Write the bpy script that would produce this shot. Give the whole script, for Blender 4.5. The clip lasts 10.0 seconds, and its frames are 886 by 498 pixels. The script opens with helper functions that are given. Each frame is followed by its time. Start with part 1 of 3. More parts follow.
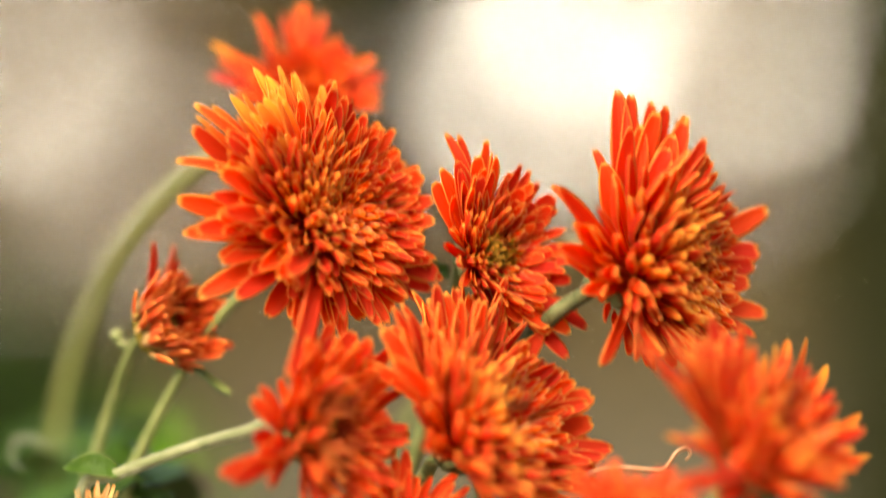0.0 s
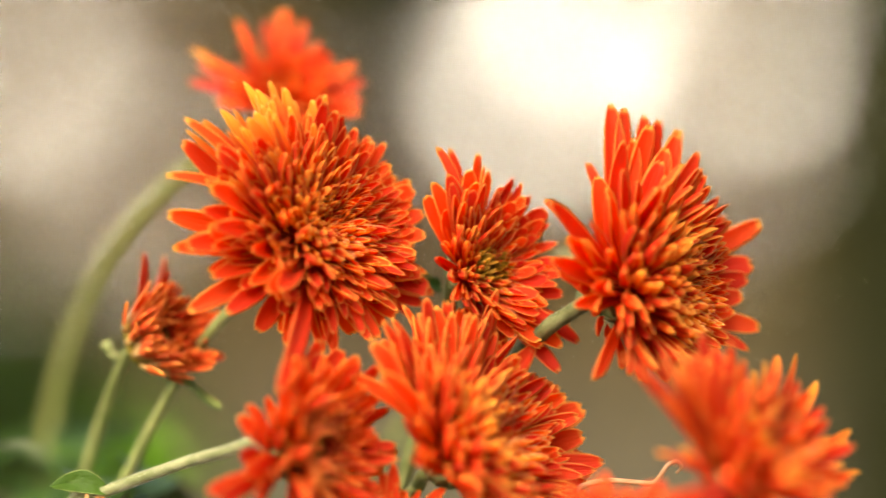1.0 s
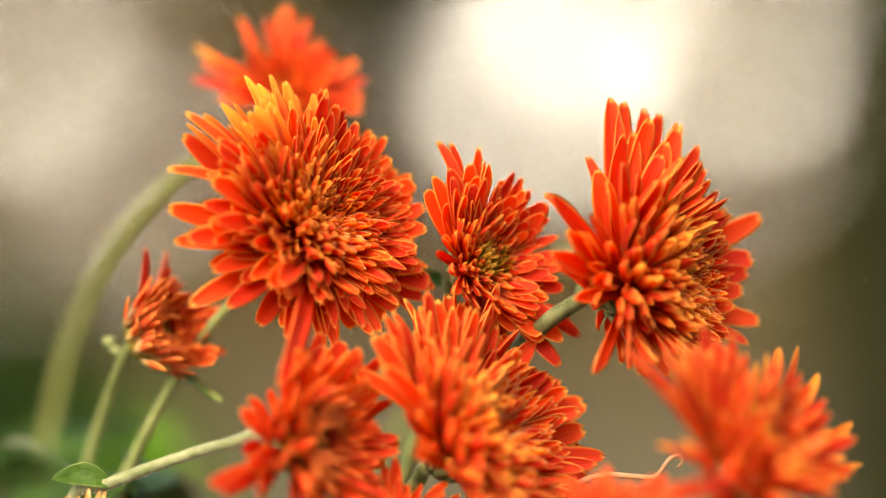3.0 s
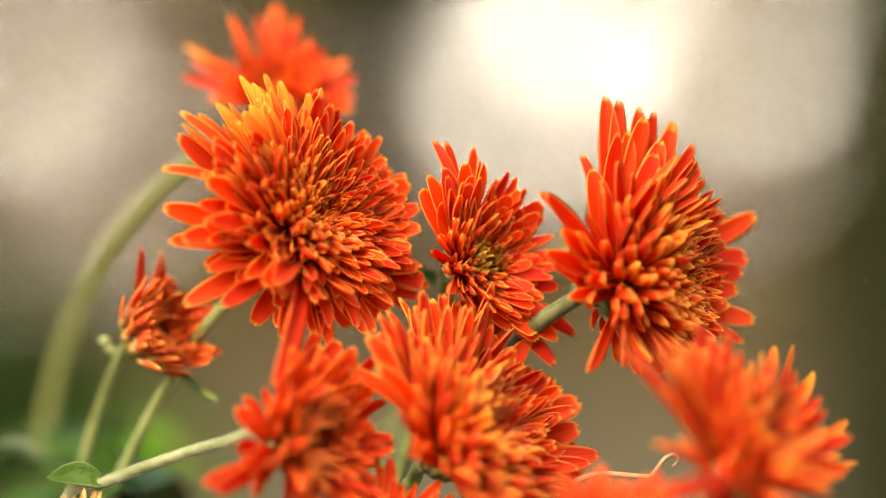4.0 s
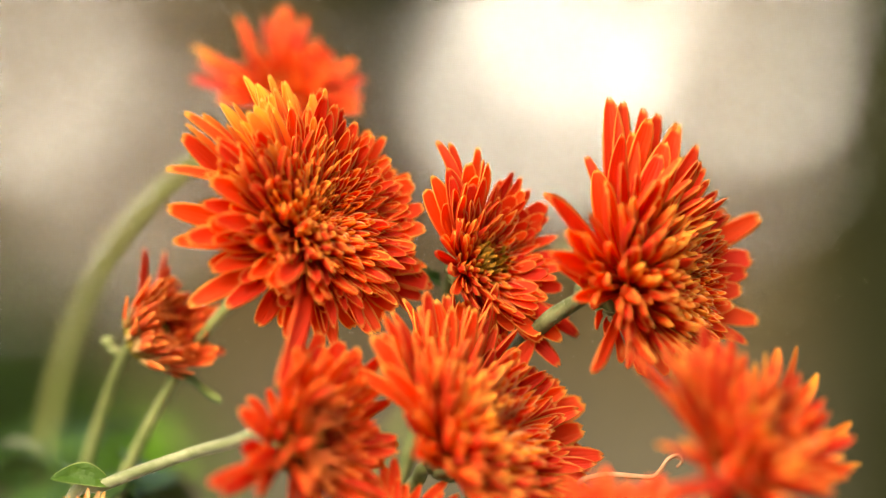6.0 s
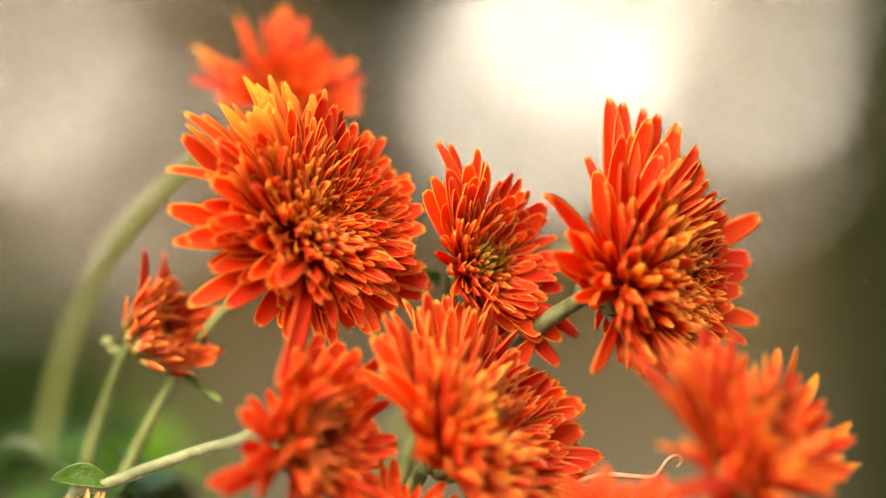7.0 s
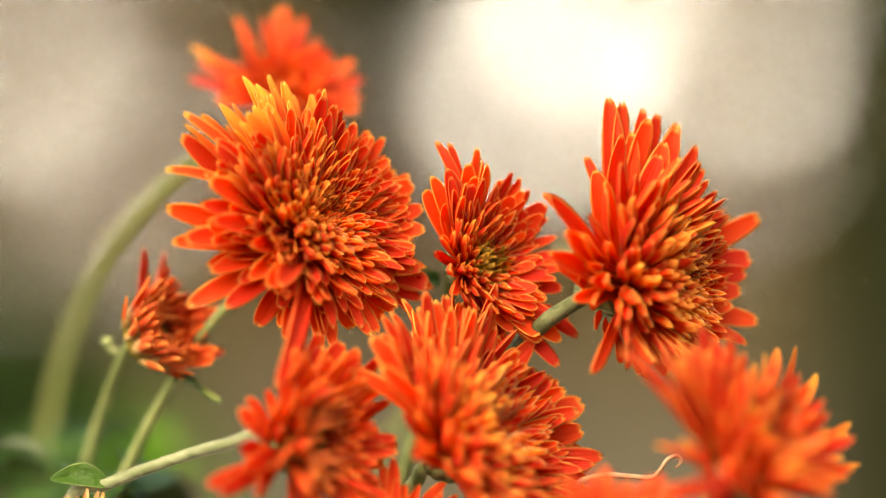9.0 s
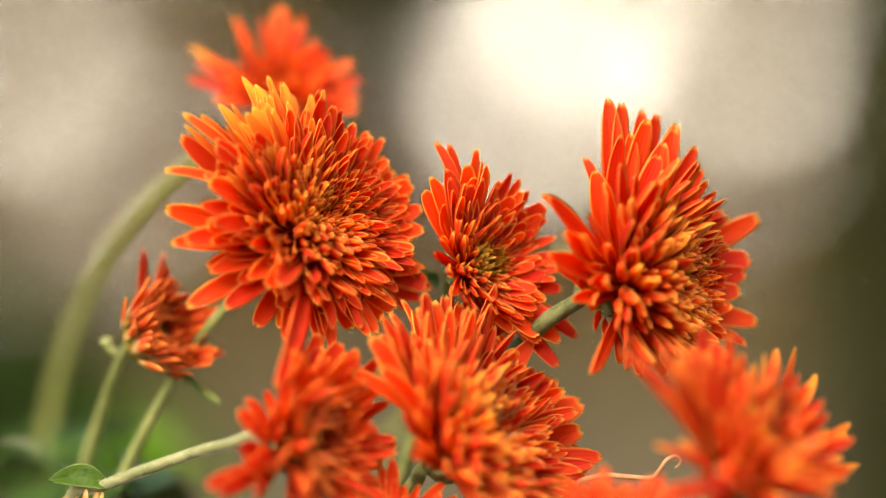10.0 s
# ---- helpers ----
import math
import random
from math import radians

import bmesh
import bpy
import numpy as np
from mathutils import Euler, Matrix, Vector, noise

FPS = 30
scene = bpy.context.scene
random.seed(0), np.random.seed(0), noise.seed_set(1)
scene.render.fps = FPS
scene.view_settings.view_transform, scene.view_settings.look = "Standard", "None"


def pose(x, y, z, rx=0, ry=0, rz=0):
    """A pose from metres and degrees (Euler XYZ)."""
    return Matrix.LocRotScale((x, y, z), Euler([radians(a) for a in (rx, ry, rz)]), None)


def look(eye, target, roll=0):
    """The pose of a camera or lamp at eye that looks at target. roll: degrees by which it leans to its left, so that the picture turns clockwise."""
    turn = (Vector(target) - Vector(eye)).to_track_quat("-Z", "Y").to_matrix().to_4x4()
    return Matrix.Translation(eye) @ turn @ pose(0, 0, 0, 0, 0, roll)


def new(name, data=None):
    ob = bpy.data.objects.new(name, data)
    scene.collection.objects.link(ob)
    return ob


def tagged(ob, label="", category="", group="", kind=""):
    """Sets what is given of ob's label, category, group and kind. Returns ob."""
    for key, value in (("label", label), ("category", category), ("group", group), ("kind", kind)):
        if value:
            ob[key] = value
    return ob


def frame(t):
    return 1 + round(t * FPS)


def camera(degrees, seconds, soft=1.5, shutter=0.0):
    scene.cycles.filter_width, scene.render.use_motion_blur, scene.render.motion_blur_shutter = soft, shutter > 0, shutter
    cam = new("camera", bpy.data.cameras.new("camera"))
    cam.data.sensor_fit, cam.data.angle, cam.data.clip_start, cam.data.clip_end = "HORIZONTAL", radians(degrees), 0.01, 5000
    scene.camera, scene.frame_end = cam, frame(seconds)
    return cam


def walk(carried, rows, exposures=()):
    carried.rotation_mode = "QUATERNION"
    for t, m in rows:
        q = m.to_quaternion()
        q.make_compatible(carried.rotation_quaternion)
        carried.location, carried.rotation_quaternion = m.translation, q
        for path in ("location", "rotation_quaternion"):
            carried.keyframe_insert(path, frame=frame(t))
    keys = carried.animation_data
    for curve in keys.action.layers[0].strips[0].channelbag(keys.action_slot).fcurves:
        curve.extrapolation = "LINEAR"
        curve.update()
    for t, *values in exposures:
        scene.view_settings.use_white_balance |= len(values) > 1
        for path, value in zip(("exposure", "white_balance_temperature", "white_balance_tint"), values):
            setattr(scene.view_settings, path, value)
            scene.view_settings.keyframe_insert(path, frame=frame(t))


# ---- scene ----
# A tripod camera with a long lens, wide open, low in a flower bed.
FOCUS = 0.782
EYE = 0.42
cam = camera(12.0, 10.0, soft=1.25, shutter=0.9)
cam.data.dof.use_dof = True
cam.data.dof.focus_distance = FOCUS
cam.data.dof.aperture_fstop = 3.5
cam.data.dof.aperture_blades = 0
walk(cam, [(0.0, pose(0, 0, EYE, 90, 0, 0)), (10.0, pose(0, 0, EYE, 90, 0, 0))], [(0.0, 1.30, 8200, 10), (8.0, 1.30, 8200, 10), (9.2, 1.26, 8200, 10), (10.0, 1.19, 8200, 10)])

# ---- world, sun, exposure ----
SUN_ELEVATION, SUN_AZIMUTH = 44.0, -148.0
world = bpy.data.worlds.new("sky")
scene.world = world
world.use_nodes = True
wn = world.node_tree.nodes
sky = wn.new("ShaderNodeTexSky")
sky.sky_type = "NISHITA"
sky.sun_disc = False
sky.sun_elevation = radians(SUN_ELEVATION)
sky.sun_rotation = radians(SUN_AZIMUTH)
sky.dust_density = 4.0
sky.ozone_density = 0.4
wn["Background"].inputs["Strength"].default_value = 0.15
world.node_tree.links.new(sky.outputs["Color"], wn["Background"].inputs["Color"])

sun = new("sun", bpy.data.lights.new("sun", "SUN"))
sun.data.energy = 2.2
sun.data.angle = radians(60)
sun.data.color = (1.0, 0.95, 0.87)
az, el = radians(SUN_AZIMUTH), radians(SUN_ELEVATION)
sun.matrix_world = look((0, 0, 0), (-math.sin(az) * math.cos(el), -math.cos(az) * math.cos(el), -math.sin(el)))
sun.location = (math.sin(az) * 5, math.cos(az) * 5, 6)


# ---- materials ----
def material(name):
    mat = bpy.data.materials.new(name)
    mat.use_nodes = True
    nodes = mat.node_tree.nodes
    return mat, nodes, mat.node_tree.links, nodes["Principled BSDF"]


def ramp(nodes, stops):
    node = nodes.new("ShaderNodeValToRGB")
    while len(node.color_ramp.elements) < len(stops):
        node.color_ramp.elements.new(0.5)
    for e, (at, colour) in zip(node.color_ramp.elements, stops):
        e.position, e.color = at, (*colour, 1)
    return node


def maths(nodes, links, op, a, b=None):
    node = nodes.new("ShaderNodeMath")
    node.operation = op
    for i, v in enumerate((a, b)):
        if v is None:
            continue
        if isinstance(v, (int, float)):
            node.inputs[i].default_value = v
        else:
            links.new(v, node.inputs[i])
    return node.outputs[0]


def mixed(nodes, links, factor, a, b, blend="MIX"):
    node = nodes.new("ShaderNodeMix")
    node.data_type, node.blend_type = "RGBA", blend
    for i, v in ((0, factor), (6, a), (7, b)):
        if isinstance(v, (int, float)):
            node.inputs[i].default_value = v
        elif isinstance(v, tuple):
            node.inputs[i].default_value = (*v, 1)
        else:
            links.new(v, node.inputs[i])
    return node.outputs[2]


def petal_material(name, base, middle, tip, edge, rim, through_share, rough=0.45, tip_from=0.82, base_to=0.0):
    """A ray floret: colour runs from the claw to the tip, with a paler margin, fine lengthwise veins, and light passing through."""
    mat, nodes, links, bsdf = material(name)
    uv = nodes.new("ShaderNodeTexCoord").outputs["UV"]
    split = nodes.new("ShaderNodeSeparateXYZ")
    links.new(uv, split.inputs[0])
    across = maths(nodes, links, "ABSOLUTE", maths(nodes, links, "MULTIPLY_ADD", split.outputs["X"], 2.0))
    across.node.inputs[0].links[0].from_node.inputs[2].default_value = -1.0
    along = split.outputs["Y"]
    info = nodes.new("ShaderNodeObjectInfo")
    wobble = nodes.new("ShaderNodeTexNoise")
    wobble.inputs["Scale"].default_value = 420
    coords = nodes.new("ShaderNodeTexCoord")
    links.new(coords.outputs["Object"], wobble.inputs["Vector"])
    shift = maths(nodes, links, "MULTIPLY", maths(nodes, links, "SUBTRACT", info.outputs["Random"], 0.5), 0.16)
    place = maths(nodes, links, "ADD", along, shift)
    place = maths(nodes, links, "ADD", place, maths(nodes, links, "MULTIPLY", maths(nodes, links, "SUBTRACT", wobble.outputs["Fac"], 0.5), 0.12))
    run = ramp(nodes, [(base_to, base), (0.45, middle), (tip_from, middle), (0.98, tip)])
    links.new(place, run.inputs["Fac"])
    margin = nodes.new("ShaderNodeMapRange")
    margin.interpolation_type = "SMOOTHSTEP"
    margin.inputs["From Min"].default_value, margin.inputs["From Max"].default_value = 1 - rim, 1 - rim * 0.25
    end = maths(nodes, links, "MULTIPLY", maths(nodes, links, "SUBTRACT", along, 1 - 0.28 * rim), 1 / 0.28)
    end = maths(nodes, links, "ADD", end, 1 - rim)
    links.new(maths(nodes, links, "MAXIMUM", across, end), margin.inputs["Value"])
    fade = nodes.new("ShaderNodeMapRange")
    fade.inputs["From Min"].default_value, fade.inputs["From Max"].default_value = 0.3, 0.8
    links.new(along, fade.inputs["Value"])
    patchy = nodes.new("ShaderNodeMapRange")
    patchy.inputs["From Min"].default_value, patchy.inputs["From Max"].default_value = 0.3, 0.65
    patchy.inputs["To Min"].default_value = 0.75
    links.new(wobble.outputs["Fac"], patchy.inputs["Value"])
    strength = maths(nodes, links, "MULTIPLY", patchy.outputs[0], maths(nodes, links, "ADD", maths(nodes, links, "MULTIPLY", info.outputs["Random"], 0.45), 0.55))
    rim_share = maths(nodes, links, "MULTIPLY", maths(nodes, links, "MULTIPLY", margin.outputs[0], fade.outputs[0]), strength)
    colour = mixed(nodes, links, rim_share, run.outputs["Color"], edge)
    hsv = nodes.new("ShaderNodeHueSaturation")
    links.new(colour, hsv.inputs["Color"])
    links.new(maths(nodes, links, "ADD", maths(nodes, links, "MULTIPLY", info.outputs["Random"], 0.013), 0.4945), hsv.inputs["Hue"])
    links.new(maths(nodes, links, "ADD", maths(nodes, links, "MULTIPLY", info.outputs["Random"], 0.3), 0.86), hsv.inputs["Value"])
    links.new(hsv.outputs["Color"], bsdf.inputs["Base Color"])
    bsdf.inputs["Roughness"].default_value = rough
    bsdf.inputs["Specular IOR Level"].default_value = 0.22
    bsdf.inputs["Sheen Weight"].default_value = 0.06
    bsdf.inputs["Sheen Tint"].default_value = (1.0, 0.6, 0.35, 1)
    veins = nodes.new("ShaderNodeTexWave")
    veins.bands_direction = "X"
    veins.inputs["Scale"].default_value = 1.6
    veins.inputs["Distortion"].default_value = 0.6
    links.new(uv, veins.inputs["Vector"])
    bump = nodes.new("ShaderNodeBump")
    bump.inputs["Strength"].default_value = 0.35
    bump.inputs["Distance"].default_value = 0.0004
    links.new(maths(nodes, links, "ADD", veins.outputs["Fac"], wobble.outputs["Fac"]), bump.inputs["Height"])
    links.new(bump.outputs[0], bsdf.inputs["Normal"])
    # daylight passes through the thin blade
    glow = nodes.new("ShaderNodeBsdfTranslucent")
    links.new(hsv.outputs["Color"], glow.inputs["Color"])
    links.new(bump.outputs[0], glow.inputs["Normal"])
    mix = nodes.new("ShaderNodeMixShader")
    mix.inputs[0].default_value = through_share
    links.new(bsdf.outputs[0], mix.inputs[1])
    links.new(glow.outputs[0], mix.inputs[2])
    links.new(mix.outputs[0], nodes["Material Output"].inputs["Surface"])
    return mat


RED = (0.86, 0.074, 0.024)
DEEP = (0.84, 0.052, 0.017)
GOLD = (0.96, 0.56, 0.13)
# gold margin of the inner florets, painted paler to imitate backlit edges
BACKLIT_GOLD = (0.97, 0.74, 0.32)
petal_face = petal_material("petal_face", DEEP, RED, (0.89, 0.092, 0.028), GOLD, 0.24, 0.60)
petal_back = petal_material("petal_back", (0.93, 0.48, 0.11), (0.88, 0.078, 0.026), (0.90, 0.115, 0.034), GOLD, 0.18, 0.60)
floret_face = petal_material("floret_face", DEEP, (0.86, 0.054, 0.018), (0.94, 0.27, 0.055), BACKLIT_GOLD, 0.25, 0.62, tip_from=0.86)
floret_back = petal_material("floret_back", RED, (0.90, 0.092, 0.024), (0.95, 0.46, 0.085), GOLD, 0.16, 0.62, tip_from=0.8)
gilt_face = petal_material("gilt_face", RED, (0.90, 0.085, 0.028), (0.96, 0.45, 0.070), GOLD, 0.16, 0.58, tip_from=0.62)
gilt_back = petal_material("gilt_back", RED, (0.90, 0.115, 0.034), (0.96, 0.47, 0.070), GOLD, 0.12, 0.58, tip_from=0.58)
dull_face = petal_material("dull_face", (0.50, 0.036, 0.014), (0.70, 0.058, 0.018), (0.85, 0.16, 0.036), (0.95, 0.46, 0.13), 0.2, 0.5)
dull_back = petal_material("dull_back", (0.88, 0.62, 0.26), (0.84, 0.16, 0.045), (0.90, 0.31, 0.08), (0.95, 0.48, 0.14), 0.1, 0.5, base_to=0.38)
cream_face = petal_material("cream_face", (0.45, 0.42, 0.16), (0.72, 0.50, 0.22), (0.80, 0.30, 0.08), (0.82, 0.55, 0.25), 0.12, 0.4)
eye_face = petal_material("eye_face", (0.16, 0.13, 0.02), (0.42, 0.24, 0.03), (0.80, 0.42, 0.06), (0.80, 0.42, 0.06), 0.12, 0.4)


def plant_material(name, colours, scale, rough=0.55, through_share=0.0, bump_depth=0.0006, stretch=(1, 1, 1)):
    mat, nodes, links, bsdf = material(name)
    coords = nodes.new("ShaderNodeTexCoord")
    mapping = nodes.new("ShaderNodeMapping")
    mapping.inputs["Scale"].default_value = stretch
    links.new(coords.outputs["Object"], mapping.inputs["Vector"])
    coarse = nodes.new("ShaderNodeTexNoise")
    coarse.inputs["Scale"].default_value = scale
    coarse.inputs["Detail"].default_value = 5
    fine = nodes.new("ShaderNodeTexNoise")
    fine.inputs["Scale"].default_value = scale * 9
    for n in (coarse, fine):
        links.new(mapping.outputs[0], n.inputs["Vector"])
    run = ramp(nodes, [(0.3, colours[0]), (0.7, colours[1])])
    links.new(coarse.outputs["Fac"], run.inputs["Fac"])
    geo = nodes.new("ShaderNodeNewGeometry")
    hsv = nodes.new("ShaderNodeHueSaturation")
    links.new(maths(nodes, links, "ADD", maths(nodes, links, "MULTIPLY", geo.outputs["Random Per Island"], 0.6), 0.7), hsv.inputs["Value"])
    links.new(run.outputs["Color"], hsv.inputs["Color"])
    links.new(hsv.outputs["Color"], bsdf.inputs["Base Color"])
    bsdf.inputs["Roughness"].default_value = rough
    bsdf.inputs["Specular IOR Level"].default_value = 0.2
    bump = nodes.new("ShaderNodeBump")
    bump.inputs["Strength"].default_value = 0.6
    bump.inputs["Distance"].default_value = bump_depth
    links.new(fine.outputs["Fac"], bump.inputs["Height"])
    links.new(bump.outputs[0], bsdf.inputs["Normal"])
    if through_share:
        glow = nodes.new("ShaderNodeBsdfTranslucent")
        links.new(hsv.outputs["Color"], glow.inputs["Color"])
        mix = nodes.new("ShaderNodeMixShader")
        mix.inputs[0].default_value = through_share
        links.new(bsdf.outputs[0], mix.inputs[1])
        links.new(glow.outputs[0], mix.inputs[2])
        links.new(mix.outputs[0], nodes["Material Output"].inputs["Surface"])
    return mat


stem_green = plant_material("stem_green", ((0.115, 0.155, 0.045), (0.23, 0.26, 0.10)), 420, 0.55, 0.0, 0.0007, (1, 1, 0.6))
hair_glint_pale = plant_material("hair_glint_pale", ((0.38, 0.39, 0.31), (0.55, 0.55, 0.46)), 300, 0.6)
stem_pale = plant_material("stem_pale", ((0.10, 0.128, 0.048), (0.27, 0.29, 0.165)), 500, 0.6, 0.0, 0.0003, (0.25, 1, 0.7))
stem_far = plant_material("stem_far", ((0.17, 0.20, 0.06), (0.27, 0.29, 0.11)), 420, 0.55, 0.0, 0.0007, (1, 1, 0.6))
stem_dark = plant_material("stem_dark", ((0.055, 0.075, 0.026), (0.15, 0.165, 0.075)), 500, 0.6, 0.0, 0.0008, (1, 1, 0.6))
bract_green = plant_material("bract_green", ((0.12, 0.155, 0.05), (0.28, 0.30, 0.14)), 300, 0.6)
bud_pale = plant_material("bud_pale", ((0.15, 0.16, 0.07), (0.22, 0.215, 0.105)), 200, 0.6)
eye_olive = plant_material("eye_olive", ((0.1488, 0.124, 0.0186), (0.372, 0.248, 0.0372)), 500, 0.7)
withered = plant_material("withered", ((0.48, 0.24, 0.12), (0.66, 0.43, 0.27)), 300, 0.5, 0.3)
heart_red = plant_material("heart_red", ((0.76, 0.07, 0.015), (0.82, 0.10, 0.02)), 500, 0.7)
leaf_green = plant_material("leaf_green", ((0.01984, 0.0558, 0.0062), (0.04464, 0.0992, 0.01116)), 120, 0.45, 0.25)
fresh_leaf = plant_material("fresh_leaf", ((0.0682, 0.1798, 0.00992), (0.1116, 0.248, 0.01736)), 120, 0.5, 0.35)
leaf_rim = plant_material("leaf_rim", ((0.09, 0.15, 0.035), (0.19, 0.24, 0.08)), 200, 0.5, 0.2)
hedge_leaf = plant_material("hedge_leaf", ((0.1314, 0.0992, 0.04216), (0.2294, 0.1699, 0.0744)), 3, 0.5, 0.3)
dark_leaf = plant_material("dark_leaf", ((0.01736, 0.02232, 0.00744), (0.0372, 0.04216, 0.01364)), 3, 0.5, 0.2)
lush_leaf = plant_material("lush_leaf", ((0.01488, 0.03472, 0.00496), (0.02976, 0.05704, 0.00744)), 3, 0.5, 0.25)
bark = plant_material("bark", ((0.062, 0.0496, 0.0372), (0.124, 0.1054, 0.0744)), 12, 0.85, 0.0, 0.02, (1, 1, 0.3))
soil = plant_material("soil", ((0.03844, 0.03224, 0.01488), (0.06572, 0.05456, 0.02728)), 0.8, 0.95, 0.0, 0.02)


# ---- helpers of this place ----
def part(name, bm, mats, parent=None, label="", smooth=True, shift=None):
    me = bpy.data.meshes.new(name)
    if shift is not None:
        bmesh.ops.translate(bm, verts=bm.verts, vec=shift)
    for f in bm.faces:
        f.smooth = smooth
    bm.to_mesh(me)
    bm.free()
    for m in mats if isinstance(mats, (list, tuple)) else [mats]:
        me.materials.append(m)
    ob = new(name, me)
    ob.parent = parent
    return tagged(ob, label)


def glide(points, steps=8):
    """A smooth line through the points."""
    pts = [Vector(p) for p in points]
    pts = [2 * pts[0] - pts[1]] + pts + [2 * pts[-1] - pts[-2]]
    out = []
    for i in range(1, len(pts) - 2):
        a, b, c, d = pts[i - 1:i + 3]
        for s in range(steps):
            t = s / steps
            out.append(0.5 * (2 * b + (c - a) * t + (2 * a - 5 * b + 4 * c - d) * t * t + (3 * b - a - 3 * c + d) * t ** 3))
    return out + [pts[-2]]


def tube(bm, points, r0, r1, sides=10, ribs=0.0):
    """A tapered, lightly ribbed stalk along the points."""
    rings = []
    for i, p in enumerate(points):
        way = (points[min(i + 1, len(points) - 1)] - points[max(i - 1, 0)]).normalized()
        side = way.cross(Vector((0.3, 1, 0.2))).normalized()
        up = side.cross(way)
        r = r0 + (r1 - r0) * i / (len(points) - 1)
        r *= 1 + 0.006 * math.sin(i * 1.7)
        ring = []
        for k in range(sides):
            a = 2 * math.pi * k / sides
            rr = r * (1 + ribs * (-1) ** k)
            ring.append(bm.verts.new(p + rr * (math.cos(a) * side + math.sin(a) * up)))
        rings.append(ring)
    for a, b in zip(rings, rings[1:]):
        for k in range(sides):
            bm.faces.new((a[k], a[(k + 1) % sides], b[(k + 1) % sides], b[k]))
    bm.faces.new(rings[0][::-1])
    bm.faces.new(rings[-1])


def leafy(name, lists, mat, parent, label=""):
    me = bpy.data.meshes.new(name)
    me.from_pydata(*[lists[0], [], lists[1]])
    me.materials.append(mat)
    ob = new(name, me)
    ob.parent = parent
    tagged(ob, label, kind="stuff")
    return ob


# ---- petals: a few meshes of unit length, shared by all heads ----
STAGES = 9
def petal_mesh(stage, rng, gilt=False, eye=False, dull=False, cream=False, curly=False):
    """One floret from the heart (stage 0) to the outermost whorl, 1 long along x, its inner face towards +z."""
    f = stage / (STAGES - 1)
    half = (0.102 - 0.075 * f + 0.084 * f * f) * rng.uniform(0.88, 1.15)
    cup = (1.35 - 0.95 * f) * rng.uniform(0.8, 1.2)
    curl = radians((46 - 46 * f) + rng.uniform(-14, 14) * (1 + f))
    if curly:
        half, curl = half * 0.62, radians(rng.uniform(-75, -55))
    twist = radians(rng.uniform(-14, 14))
    lean = rng.uniform(-0.05, 0.05)
    thick = 0.012
    point = rng.choice((0.46, 0.54, 0.62, 0.75, 0.9))
    if f > 0.8:
        point *= 0.8
    elif f < 0.6:
        point *= 1.5
    broad = rng.uniform(0.52, 0.74)
    n, m = 9, 7
    top, low, uvs = [], [], []
    x = z = before = 0.0
    for i in range(n):
        s = 1 - (1 - i / (n - 1)) ** 1.5
        angle = curl * (s ** 1.3 - 0.25)
        x += math.cos(angle) * (s - before)
        z += math.sin(angle) * (s - before)
        before = s
        grow = 0.42 + 0.58 * math.sin(min(1.0, s / broad) * math.pi / 2)
        close = 1.0 if s < broad else max(0.0, 1 - ((s - broad) / (1.005 - broad)) ** 2) ** point
        w = half * grow * close
        for j in range(m):
            v = 2 * j / (m - 1) - 1
            notch = 0.03 * (1 - abs(v)) if i == n - 1 else 0.0
            y = v * w
            lift = cup * w * (v * v) * (1.0 - 0.35 * s + 1.1 * (1 - f) * s * s) + 0.11 * half * math.cos(v * 9.4) * math.sin(math.pi * min(1, s + 0.15))
            tw = twist * s
            lift += 0.035 * max(0.0, (s - 0.8) / 0.2) ** 2 * (1 - f)
            yy, ll = y * math.cos(tw) - lift * math.sin(tw), y * math.sin(tw) + lift * math.cos(tw)
            px, pz = x - math.sin(angle) * ll - notch, z + math.cos(angle) * ll
            py = yy + lean * s * s
            top.append((px, py, pz))
            edge = 0.6 if j in (0, m - 1) or i == n - 1 else 1.0
            low.append((px + math.sin(angle) * thick * edge, py, pz - math.cos(angle) * thick * edge))
            uvs.append((j / (m - 1), s))
    verts = top + low
    if stage == STAGES - 1:
        # the tip of an outer petal lies on the x axis
        c, d = x / (x * x + z * z), z / (x * x + z * z)
        verts = [(c * p + d * r, q, c * r - d * p) for p, q, r in verts]
    faces, mats = [], []
    off = n * m
    for i in range(n - 1):
        for j in range(m - 1):
            a, b, c, d = i * m + j, i * m + j + 1, (i + 1) * m + j + 1, (i + 1) * m + j
            faces.append((d, c, b, a)), mats.append(0)
            faces.append((a + off, b + off, c + off, d + off)), mats.append(1)
    border = [j for j in range(m)] + [i * m + m - 1 for i in range(1, n)] + [(n - 1) * m + j for j in range(m - 2, -1, -1)] + [i * m for i in range(n - 2, 0, -1)]
    for a, b in zip(border, border[1:] + border[:1]):
        faces.append((a, b, b + off, a + off)), mats.append(1)
    me = bpy.data.meshes.new("petal")
    me.from_pydata(verts, [], faces)
    layer = me.uv_layers.new(name="UVMap")
    for loop in me.loops:
        layer.data[loop.index].uv = uvs[loop.vertex_index % off]
    for p, k in zip(me.polygons, mats):
        p.material_index, p.use_smooth = k, True
    inner = f < 0.4
    me.materials.append(eye_face if eye else cream_face if cream else dull_face if dull else gilt_face if gilt else floret_face if inner else petal_face)
    me.materials.append(eye_face if eye else cream_face if cream else dull_back if dull else gilt_back if gilt else floret_back if inner else petal_back)
    me.update()
    return me


